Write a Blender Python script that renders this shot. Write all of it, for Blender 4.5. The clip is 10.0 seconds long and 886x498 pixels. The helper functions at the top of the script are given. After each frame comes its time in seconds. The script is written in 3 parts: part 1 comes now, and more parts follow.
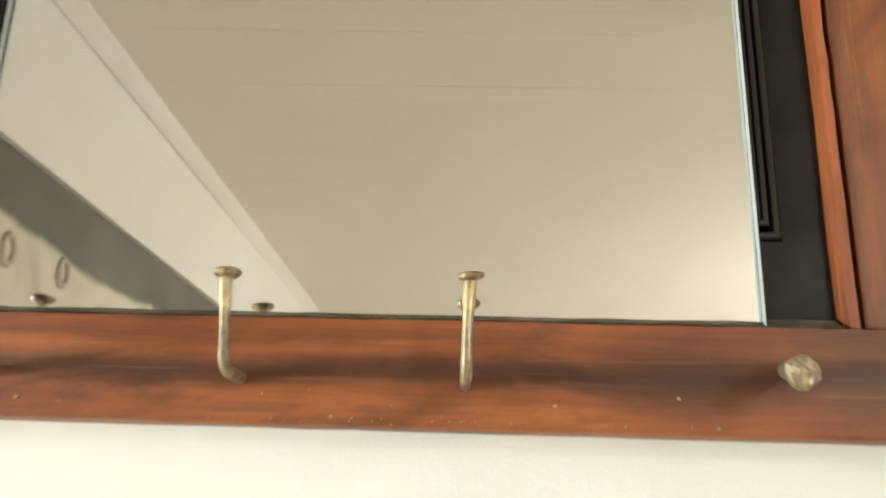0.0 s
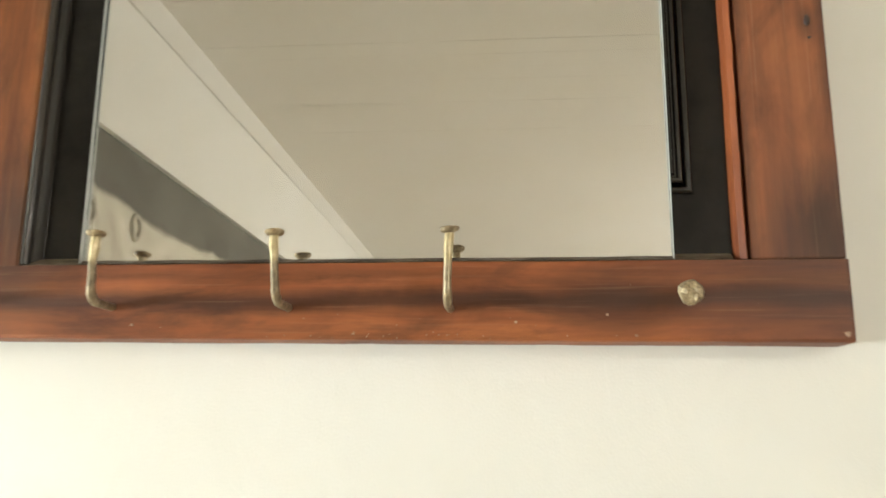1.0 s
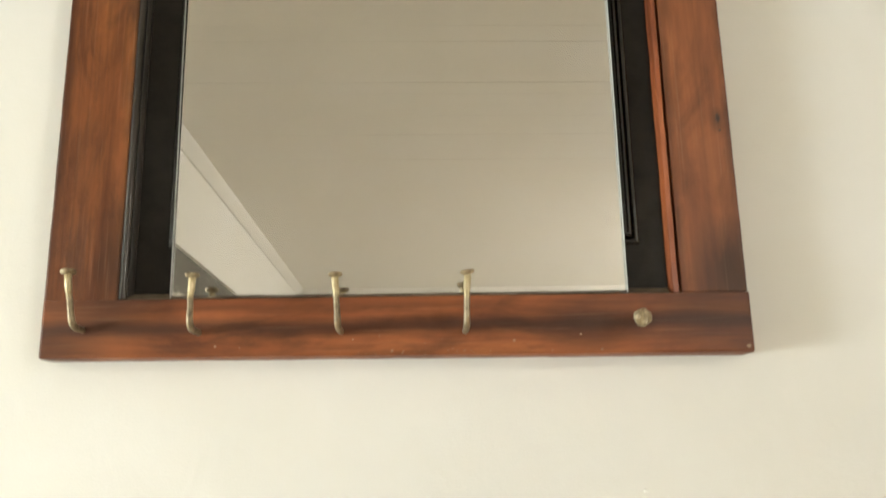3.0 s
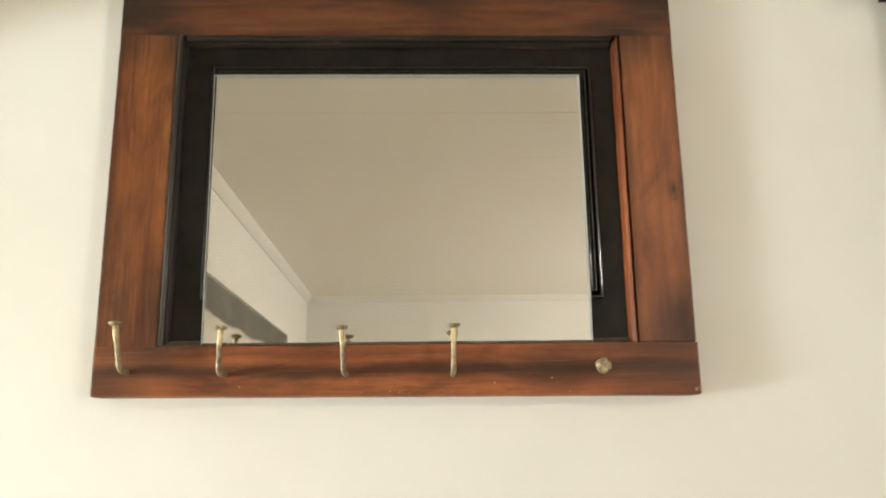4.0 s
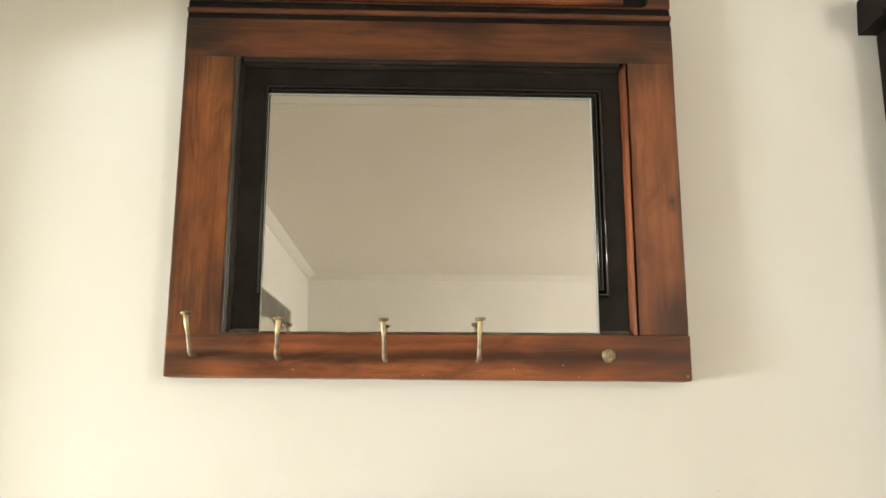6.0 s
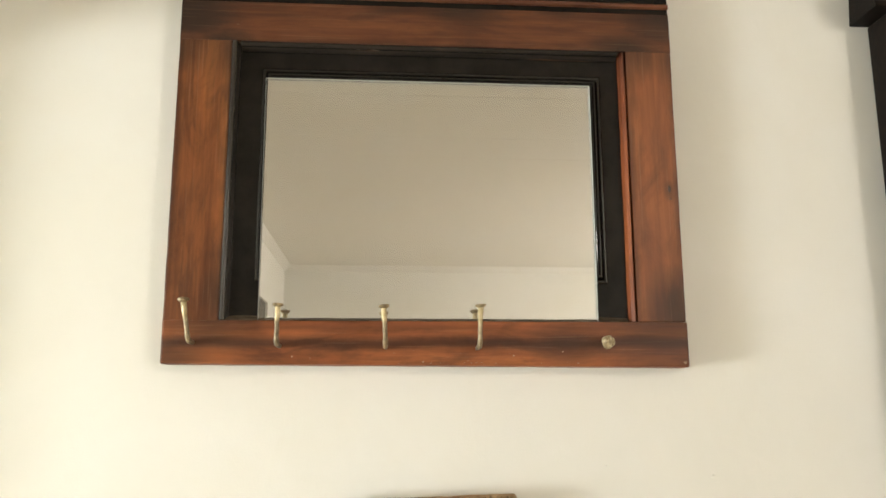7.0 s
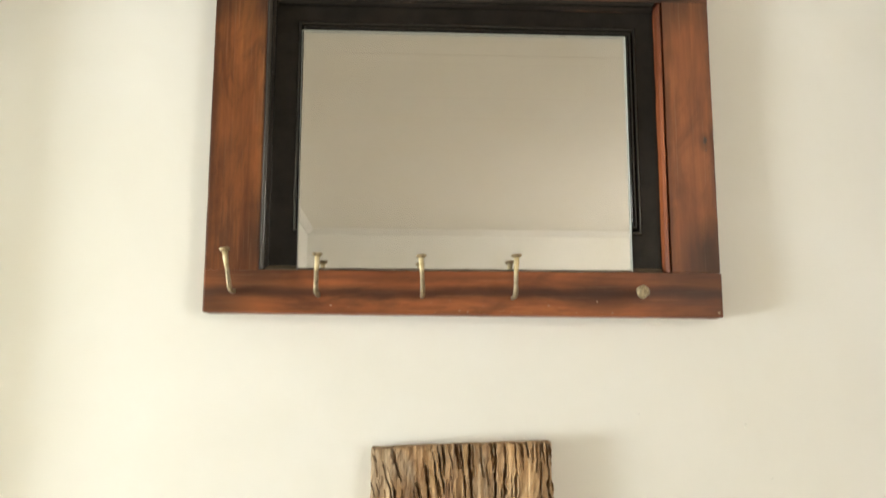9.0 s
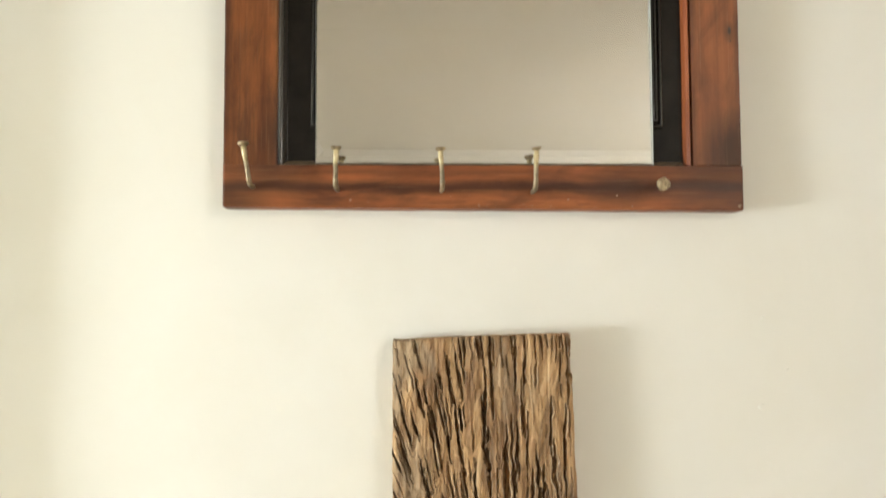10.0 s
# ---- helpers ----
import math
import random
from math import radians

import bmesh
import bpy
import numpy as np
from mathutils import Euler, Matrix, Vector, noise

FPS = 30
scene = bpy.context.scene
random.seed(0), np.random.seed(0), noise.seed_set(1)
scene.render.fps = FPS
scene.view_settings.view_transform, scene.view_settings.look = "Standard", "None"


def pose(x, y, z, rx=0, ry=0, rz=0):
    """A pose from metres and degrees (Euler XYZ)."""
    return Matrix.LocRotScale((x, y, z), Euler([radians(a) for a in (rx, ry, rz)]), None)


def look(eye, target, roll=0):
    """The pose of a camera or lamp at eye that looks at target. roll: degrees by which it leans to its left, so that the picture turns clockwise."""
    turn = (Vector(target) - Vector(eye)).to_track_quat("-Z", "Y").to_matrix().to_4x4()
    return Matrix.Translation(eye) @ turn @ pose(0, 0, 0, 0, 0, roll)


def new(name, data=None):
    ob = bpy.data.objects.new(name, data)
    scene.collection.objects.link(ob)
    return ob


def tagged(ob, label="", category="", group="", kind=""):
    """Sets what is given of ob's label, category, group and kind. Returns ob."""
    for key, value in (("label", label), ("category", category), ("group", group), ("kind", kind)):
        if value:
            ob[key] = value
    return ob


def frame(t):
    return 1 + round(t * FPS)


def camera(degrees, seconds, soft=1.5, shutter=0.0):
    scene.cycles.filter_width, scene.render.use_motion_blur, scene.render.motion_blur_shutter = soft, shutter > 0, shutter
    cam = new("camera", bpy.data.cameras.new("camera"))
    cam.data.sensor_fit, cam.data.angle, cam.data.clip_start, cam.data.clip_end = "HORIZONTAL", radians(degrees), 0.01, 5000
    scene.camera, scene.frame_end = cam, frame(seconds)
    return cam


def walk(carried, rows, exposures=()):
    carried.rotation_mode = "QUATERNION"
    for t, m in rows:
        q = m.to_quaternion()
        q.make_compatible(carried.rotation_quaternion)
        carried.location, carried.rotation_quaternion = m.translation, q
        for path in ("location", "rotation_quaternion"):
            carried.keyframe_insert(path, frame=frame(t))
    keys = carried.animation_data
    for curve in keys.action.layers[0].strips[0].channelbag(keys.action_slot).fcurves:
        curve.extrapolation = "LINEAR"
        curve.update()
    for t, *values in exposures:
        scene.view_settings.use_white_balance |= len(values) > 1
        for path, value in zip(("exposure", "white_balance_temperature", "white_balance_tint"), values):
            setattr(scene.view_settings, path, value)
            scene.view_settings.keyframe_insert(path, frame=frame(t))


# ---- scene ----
# ------------------------------------------------------------ camera
cam = camera(57.0, 10.0, soft=1.55, shutter=0.8)
# seconds, eye x y z in metres, yaw, pitch and roll in degrees
ROWS = [
    (0.0, 0.0618, -0.5142, 1.4629, 1.24, 16.59, 1.45),
    (0.5, 0.0871, -0.5927, 1.4552, 3.69, 13.45, 1.05),
    (1.0, 0.1165, -0.6796, 1.4313, 4.98, 12.25, 0.51),
    (1.5, 0.1017, -0.7480, 1.4136, 3.19, 11.55, -0.01),
    (2.0, 0.0652, -0.7916, 1.3720, 0.94, 13.19, -0.50),
    (2.5, 0.0276, -0.8455, 1.3805, -1.29, 12.67, -1.03),
    (3.0, 0.0121, -0.8971, 1.4085, -2.16, 13.31, -1.13),
    (3.2, 0.0098, -0.9176, 1.4267, -2.41, 12.99, -1.17),
    (4.3, 0.0598, -1.1234, 1.4564, -0.45, 13.31, -0.27),
    (4.5, 0.0861, -1.1666, 1.4813, 0.78, 11.36, -0.28),
    (5.0, 0.0873, -1.2110, 1.4555, 1.44, 11.62, -0.12),
    (5.5, 0.0309, -1.2118, 1.4520, -0.06, 11.54, 0.07),
    (7.0, -0.0675, -1.2025, 1.4397, -4.16, 10.98, -0.15),
    (7.5, -0.0733, -1.2045, 1.4449, -3.84, 10.18, -0.05),
    (8.0, -0.0837, -1.2033, 1.4273, -3.64, 10.41, 0.05),
    (8.5, -0.0981, -1.2030, 1.4182, -3.72, 10.20, 0.05),
    (9.0, -0.0929, -1.2096, 1.4152, -2.82, 8.63, 0.10),
    (9.3, -0.1029, -1.2078, 1.4046, -2.90, 7.33, 0.01),
    (9.5, -0.1084, -1.2058, 1.3935, -2.95, 6.84, -0.03),
    (9.8, -0.1086, -1.2037, 1.3775, -2.45, 4.49, -0.09),
    (10.0, -0.1085, -1.2024, 1.3680, -2.22, 3.53, -0.19),
]
walk(cam, [(t, pose(x, y, z, 0, 0, yaw) @ pose(0, 0, 0, 90 + pitch) @ pose(0, 0, 0, 0, 0, roll))
           for t, x, y, z, yaw, pitch, roll in ROWS],
     exposures=[(0.0, 0.15, 6250, 5), (0.35, 0.07, 6250, 5), (1.0, 0.0, 6280, 7), (3.0, -0.16, 6400, 8.5), (5.0, -0.16, 6650, 10.5), (7.0, -0.17, 6560, 10), (10.0, -0.17, 6400, 9)])

# ------------------------------------------------------------ world and light
world = bpy.data.worlds.new("sky")
scene.world = world
world.use_nodes = True
sky = world.node_tree.nodes.new("ShaderNodeTexSky")
sky.sky_type = "NISHITA"
sky.sun_disc = False
sky.sun_elevation = radians(35)
sky.sun_rotation = radians(250)
world.node_tree.links.new(sky.outputs["Color"], world.node_tree.nodes["Background"].inputs["Color"])
world.node_tree.nodes["Background"].inputs["Strength"].default_value = 0.1


def window_light(name, m, width, height, watts, colour):
    lamp = bpy.data.lights.new(name, "AREA")
    lamp.shape, lamp.size, lamp.size_y = "RECTANGLE", width, height
    lamp.energy, lamp.color = watts, colour
    ob = new(name, lamp)
    ob.matrix_world = m
    return ob


XL, XR, YB, ZC = -0.80, 2.7, -4.85, 2.465      # side walls, back wall, ceiling
XV, YV = -4.80, -2.60                          # added unseen lobby beside the room: its west and south walls
# The opening's low head and its jamb are set to dim the wall's left side.
ADDED_DOOR = (-0.86, -0.078, 0.0, 1.95)               # added opening to the unseen lobby: y from, to, z from, to
WIN = (-1.95, -1.05, 0.40, 1.25)               # unseen window of the added lobby, for the light from the left
FILL_WIN = (-4.60, -2.50, 0.45, 1.75)             # added unseen window in the east wall, for the fill lamp

LAMP = (2.2, -2.75, 2.345)                      # globe of the ceiling lamp

window_light("window_light_lobby", look((XV - 0.05, (WIN[0] + WIN[1]) / 2, (WIN[2] + WIN[3]) / 2), (0.4, -0.5, 1.2)),
             WIN[1] - WIN[0], WIN[3] - WIN[2], 315.0, (0.905, 0.975, 1.0))
# added fill lamp, tilted up to brighten the ceiling and the room
window_light("fill_light_east", look((XR + 0.12, (FILL_WIN[0] + FILL_WIN[1]) / 2, (FILL_WIN[2] + FILL_WIN[3]) / 2), (0, -3.0, 1.75)),
             FILL_WIN[1] - FILL_WIN[0], FILL_WIN[3] - FILL_WIN[2], 46.0, (1.0, 0.95, 0.89))


# ------------------------------------------------------------ materials
class Nodes:
    """Short hand for building one node material."""

    def __init__(self, name):
        self.mat = bpy.data.materials.new(name)
        self.mat.use_nodes = True
        self.tree = self.mat.node_tree
        self.shader = self.tree.nodes["Principled BSDF"]
        self.coord = self.tree.nodes.new("ShaderNodeTexCoord").outputs["Object"]

    def put(self, kind, **values):
        n = self.tree.nodes.new(kind)
        for k, v in values.items():
            n.inputs[k].default_value = v
        return n

    def link(self, a, b):
        self.tree.links.new(a, b)

    def scaled(self, scale, offset=(0, 0, 0), rot=(0, 0, 0)):
        m = self.put("ShaderNodeMapping", Scale=scale, Location=offset, Rotation=rot)
        self.link(self.coord, m.inputs["Vector"])
        return m.outputs["Vector"]

    def noise(self, vector, scale, detail=4.0, rough=0.55, distort=0.0):
        n = self.put("ShaderNodeTexNoise", Scale=scale, Detail=detail, Roughness=rough, Distortion=distort)
        self.link(vector, n.inputs["Vector"])
        return n.outputs["Fac"]

    def ramp(self, fac, stops):
        n = self.tree.nodes.new("ShaderNodeValToRGB")
        while len(n.color_ramp.elements) < len(stops):
            n.color_ramp.elements.new(0.5)
        for e, (p, c) in zip(n.color_ramp.elements, stops):
            e.position = p
            e.color = (*c, 1) if len(c) == 3 else c
        self.link(fac, n.inputs["Fac"])
        return n.outputs["Color"]

    def mix(self, fac, a, b, blend="MIX"):
        n = self.tree.nodes.new("ShaderNodeMix")
        n.data_type, n.blend_type = "RGBA", blend
        for value, slot in ((fac, 0), (a, 6), (b, 7)):
            if isinstance(value, (int, float)):
                n.inputs[slot].default_value = value
            elif isinstance(value, tuple):
                n.inputs[slot].default_value = (*value, 1)
            else:
                self.link(value, n.inputs[slot])
        return n.outputs[2]

    def grey(self, v):
        return (v, v, v)

    def bump(self, height, strength, distance, under=None):
        n = self.put("ShaderNodeBump", Strength=strength, Distance=distance)
        self.link(height, n.inputs["Height"])
        if under:
            self.link(under, n.inputs["Normal"])
        return n.outputs["Normal"]

    def finish(self, colour, rough, normal=None, metal=0.0, coat=0.0, specular=0.5):
        s = self.shader
        for value, slot in ((colour, "Base Color"), (rough, "Roughness"), (normal, "Normal")):
            if value is None:
                continue
            if isinstance(value, (int, float)):
                s.inputs[slot].default_value = value
            elif isinstance(value, tuple):
                s.inputs[slot].default_value = (*value, 1)
            else:
                self.link(value, s.inputs[slot])
        s.inputs["Metallic"].default_value = metal
        s.inputs["Coat Weight"].default_value = coat
        s.inputs["Coat Roughness"].default_value = 0.25
        s.inputs["Specular IOR Level"].default_value = specular
        return self.mat


def varnished_wood(name, axis, pale, mid, dark, seed, stain=0.5, rough=0.44, spots=(), edge=None, streak=None, warm=(), deep=0.6, figure=0.45):
    """Old stained and varnished timber, the grain along the axis, with blotches of stain and old dark spots (x, z, reach)."""
    n = Nodes(name)
    long = [1.0, 1.0, 1.0]
    long[axis] = 0.045
    grain = n.noise(n.scaled(long, (seed, seed * 2, 0)), 170, 6, 0.6, 0.4)
    wide = list(long)
    wide[axis] = 0.05
    band = n.noise(n.scaled(wide, (seed * 3, 0, seed)), 34, 5, 0.55, 0.25)
    base = n.ramp(band, [(0.27, dark), (0.5, mid), (0.74, pale)])
    fine = n.ramp(grain, [(0.3, (0.5, 0.46, 0.44)), (0.55, (1, 1, 1)), (0.8, (1.15, 1.12, 1.06))])
    colour = n.mix(figure, base, fine, "MULTIPLY")
    blotch = n.noise(n.scaled([0.22 if k == axis else 1.0 for k in range(3)], (0, seed, seed * 5)), 26, 6, 0.68, 0.5)
    mottle = n.noise(n.scaled([0.4 if k == axis else 1.0 for k in range(3)], (seed * 2, 3, seed)), 15, 5, 0.62, 0.8)
    colour = n.mix(0.8, colour, n.ramp(mottle, [(0.30, (0.42, 0.36, 0.34)), (0.50, (0.95, 0.92, 0.90)), (0.70, (1.25, 1.25, 1.15))]), "MULTIPLY")
    mask = n.ramp(blotch, [(0.50, (0, 0, 0)), (0.70, n.grey(stain))])
    colour = n.mix(mask, colour, (0.030, 0.013, 0.007))
    for x, z, reach, tone in [(*w, None) for w in warm] + [(*p, (0.024, 0.012, 0.007)) for p in spots]:
        gap = n.tree.nodes.new("ShaderNodeVectorMath")
        gap.operation = "DISTANCE"
        n.link(n.scaled((0.5 if axis == 0 else 1, 0, 0.5 if axis == 2 else 1)), gap.inputs[0])
        gap.inputs[1].default_value = (x * (0.5 if axis == 0 else 1), 0, z * (0.5 if axis == 2 else 1))
        ragged = n.tree.nodes.new("ShaderNodeMath")
        ragged.operation = "MULTIPLY_ADD"
        n.link(blotch, ragged.inputs[0])
        ragged.inputs[1].default_value = reach * 1.6
        n.link(gap.outputs["Value"], ragged.inputs[2])
        fall = n.put("ShaderNodeMapRange")
        fall.inputs["From Min"].default_value, fall.inputs["From Max"].default_value = reach * 1.05, reach * 1.95
        fall.inputs["To Min"].default_value, fall.inputs["To Max"].default_value = deep, 0.0
        n.link(ragged.outputs[0], fall.inputs["Value"])
        colour = n.mix(fall.outputs["Result"], colour, tone or n.mix(0.45, (0.30, 0.100, 0.030), fine, "MULTIPLY"))
    if edge:
        # thick dark varnish left along the long edges: across which axis, the middles and the half width
        split = n.tree.nodes.new("ShaderNodeSeparateXYZ")
        n.link(n.coord, split.inputs["Vector"])
        worn = n.noise(n.scaled([0.35 if k == axis else 1.0 for k in range(3)], (seed, 1, 2)), 42, 4, 0.6, 0.5)
        for middle in edge[1]:
            off = n.put("ShaderNodeMath")
            off.operation = "SUBTRACT"
            n.link(split.outputs[edge[0]], off.inputs[0])
            off.inputs[1].default_value = middle
            size = n.put("ShaderNodeMath")
            size.operation = "ABSOLUTE"
            n.link(off.outputs[0], size.inputs[0])
            ragged = n.put("ShaderNodeMath")
            ragged.operation = "MULTIPLY_ADD"
            n.link(worn, ragged.inputs[0])
            ragged.inputs[1].default_value = 0.034
            n.link(size.outputs[0], ragged.inputs[2])
            ring = n.put("ShaderNodeMapRange")
            ring.inputs["From Min"].default_value, ring.inputs["From Max"].default_value = edge[2] + 0.006, edge[2] + 0.022
            ring.inputs["To Min"].default_value, ring.inputs["To Max"].default_value = 0.0, 0.62
            n.link(ragged.outputs[0], ring.inputs["Value"])
            colour = n.mix(ring.outputs["Result"], colour, (0.040, 0.016, 0.008))
    if streak:
        # a dark streak, stain plus painted hook shadow: its height, half width and strength
        split = n.tree.nodes.new("ShaderNodeSeparateXYZ")
        n.link(n.coord, split.inputs["Vector"])
        wander = n.noise(n.scaled((0.3, 0, 0), (seed, 0, 0)), 26, 4, 0.6)
        off = n.put("ShaderNodeMath")
        off.operation = "MULTIPLY_ADD"
        n.link(wander, off.inputs[0])
        off.inputs[1].default_value = 0.022
        n.link(split.outputs["Z"], off.inputs[2])
        gap = n.put("ShaderNodeMath")
        gap.operation = "SUBTRACT"
        n.link(off.outputs[0], gap.inputs[0])
        gap.inputs[1].default_value = streak[0] + 0.011
        size = n.put("ShaderNodeMath")
        size.operation = "ABSOLUTE"
        n.link(gap.outputs[0], size.inputs[0])
        core = n.put("ShaderNodeMapRange")
        core.inputs["From Min"].default_value, core.inputs["From Max"].default_value = streak[1] * 0.2, streak[1]
        core.inputs["To Min"].default_value, core.inputs["To Max"].default_value = streak[2], 0.0
        n.link(size.outputs[0], core.inputs["Value"])
        colour = n.mix(core.outputs["Result"], colour, (0.045, 0.017, 0.009))
    scratch = n.noise(n.scaled([0.02 if k == axis else 1.0 for k in range(3)], (seed, 9, 1)), 420, 2, 0.5)
    mask = n.ramp(scratch, [(0.62, (0, 0, 0)), (0.76, n.grey(0.15))])
    colour = n.mix(mask, colour, (0.40, 0.24, 0.14))
    scuff = n.noise(n.scaled((1, 1, 1), (seed, 4, 0)), 210, 3, 0.7)
    mask = n.ramp(scuff, [(0.75, (0, 0, 0)), (0.79, n.grey(0.4))])
    colour = n.mix(mask, colour, (0.42, 0.33, 0.24))
    gloss = n.ramp(band, [(0.2, n.grey(rough - 0.04)), (0.8, n.grey(rough + 0.14))])
    return n.finish(colour, gloss, n.bump(grain, 0.25, 0.0012), coat=0.03, specular=0.30)


wood_rail = varnished_wood("red_brown_varnished_wood_across", 0, (0.37, 0.128, 0.042), (0.24, 0.076, 0.026), (0.105, 0.032, 0.013), 1.7, 0.7,
                           spots=[(0.345, 0.045, 0.055), (0.20, 0.030, 0.03), (-0.36, 0.53, 0.05), (-0.30, 0.548, 0.04), (0.36, 0.535, 0.03), (-0.29, 0.482, 0.02), (0.05, 0.548, 0.02),
                                  (-0.36, 0.58, 0.05), (0.30, 0.582, 0.03), (-0.31, 0.055, 0.035), (-0.372, 0.012, 0.03)], streak=(0.030, 0.012, 0.80), warm=[(-0.34, 0.03, 0.045)])
wood_stile_w = varnished_wood("amber_varnished_wood_upright", 2, (0.37, 0.148, 0.039), (0.22, 0.073, 0.021), (0.09, 0.026, 0.009), 5.2, 0.6,
                              spots=[(-0.305, 0.47, 0.03), (-0.30, 0.10, 0.03), (-0.375, 0.47, 0.02), (-0.35, 0.49, 0.03)], edge=(0, (-0.339,), 0.036))
wood_stile_e = varnished_wood("red_brown_varnished_wood_upright", 2, (0.33, 0.130, 0.050), (0.24, 0.085, 0.033), (0.14, 0.047, 0.020), 9.4, 0.35,
                              spots=[(0.345, 0.066, 0.035), (0.37, 0.075, 0.03), (0.31, 0.48, 0.025), (0.3615, 0.262, 0.009), (0.37, 0.475, 0.02), (0.335, 0.49, 0.022)], edge=(0, (0.340,), 0.038), figure=0.2)
wood_bead = varnished_wood("orange_varnished_wood_bead", 2, (0.34, 0.105, 0.032), (0.23, 0.064, 0.021), (0.09, 0.026, 0.010), 3.1, 0.4)
wood_top = varnished_wood("dark_red_brown_varnished_wood", 0, (0.20, 0.070, 0.027), (0.115, 0.039, 0.016), (0.045, 0.015, 0.008), 4.4, 0.6,
                          spots=[(-0.378, 0.515, 0.040), (-0.375, 0.545, 0.04), (-0.31, 0.482, 0.02), (0.05, 0.552, 0.035), (0.30, 0.484, 0.035), (0.37, 0.54, 0.035), (-0.36, 0.59, 0.07), (0.2, 0.555, 0.02)], deep=0.9)
wood_thin = varnished_wood("brown_varnished_wood_moulding", 0, (0.20, 0.072, 0.030), (0.13, 0.043, 0.018), (0.05, 0.016, 0.008), 6.6, 0.7)


def black_varnish(name, axis, worn=(0.040, 0.020, 0.012), low=0.07, base=0.006, shine=0.22):
    n = Nodes(name)
    long = [1.0, 1.0, 1.0]
    if axis is not None:
        long[axis] = 0.05
    grain = n.noise(n.scaled(long), 120, 5, 0.6, 0.3)
    wide = [1.0, 1.0, 1.0]
    if axis is not None:
        wide[axis] = 0.12
    wear = n.noise(n.scaled(wide, (3, 1, 2)), 34, 4, 0.6)
    colour = n.ramp(wear, [(0.35, (base, base * 0.85, base * 0.68)), (0.60, (base * 1.7, base * 1.4, base * 1.15)), (0.80, worn)])
    gloss = n.ramp(grain, [(0.3, n.grey(low)), (0.75, n.grey(low + 0.14))])
    return n.finish(colour, gloss, n.bump(grain, 0.12, 0.0006), specular=shine)


black_wood = black_varnish("black_varnished_wood_upright", 2)
black_wood_across = black_varnish("black_varnished_wood_across", 0)
# greyer and browner than the panel: the light the bead catches is painted in
black_bead = black_varnish("black_bead_painted_sheen", 2, (0.16, 0.085, 0.045), 0.14, 0.024, 0.45)
black_plain = black_varnish("dull_black_varnished_panel", None, worn=(0.016, 0.012, 0.009), base=0.008)
black_gloss = black_varnish("glossy_black_varnished_wood", 2, low=0.03, shine=0.5)
# its brown tone paints in the reflection along the top bead
black_bead_across = black_varnish("black_bead_across_painted_sheen", 0, (0.18, 0.085, 0.04), 0.16, 0.016)


def dusty():
    n = Nodes("dusty_brown_wood")
    dust = n.noise(n.scaled((0.4, 1, 1)), 90, 5, 0.6, 0.4)
    return n.finish(n.ramp(dust, [(0.3, (0.05, 0.035, 0.022)), (0.55, (0.13, 0.10, 0.068)), (0.75, (0.24, 0.20, 0.15))]), 0.8, n.bump(dust, 0.3, 0.001), specular=0.2)


dusty_wood = dusty()


def silvered():
    n = Nodes("silvered_mirror_glass")
    return n.finish((0.80, 0.795, 0.775), 0.0, metal=1.0)


mirror_glass = silvered()


def plain_glass():
    n = Nodes("clear_window_glass")
    n.shader.inputs["Transmission Weight"].default_value = 1.0
    return n.finish((1, 1, 1), 0.02)


glass = plain_glass()


def ground_edge():
    n = Nodes("ground_glass_edge")
    sparkle = n.noise(n.scaled((1, 1, 1)), 400, 3)
    return n.finish(n.ramp(sparkle, [(0.3, (0.30, 0.31, 0.27)), (0.7, (0.46, 0.47, 0.42))]), 0.3)


glass_edge = ground_edge()


def painted_wall(name, colour, bump=0.16):
    n = Nodes(name)
    r, g, b = colour
    roller = n.noise(n.scaled((1, 1, 1)), 420, 3, 0.6)
    cloud = n.noise(n.scaled((1, 1, 1), (2, 5, 1)), 3.2, 5, 0.55, 0.6)
    trowel = n.noise(n.scaled((1, 1, 0.7), (7, 0, 3)), 14, 4, 0.5, 0.5)
    base = n.ramp(cloud, [(0.3, (r * 0.95, g * 0.94, b * 0.91)), (0.7, (r, g, b))])
    speck = n.noise(n.scaled((1, 1, 1), (0, 3, 8)), 75, 2, 0.5)
    mask = n.ramp(speck, [(0.80, (0, 0, 0)), (0.83, (0.35, 0.35, 0.35))])
    base = n.mix(mask, base, (r * 0.8, g * 0.78, b * 0.72))
    normal = n.bump(trowel, 0.25, 0.006, n.bump(roller, bump, 0.0015))
    return n.finish(base, 0.62, normal, specular=0.3)


wall_paint = painted_wall("cream_wall_paint", (0.78, 0.77, 0.715))
ceiling_paint = painted_wall("off_white_ceiling_paint", (0.77, 0.75, 0.69), 0.1)
trim_paint = painted_wall("white_trim_paint", (0.73, 0.72, 0.67), 0.05)


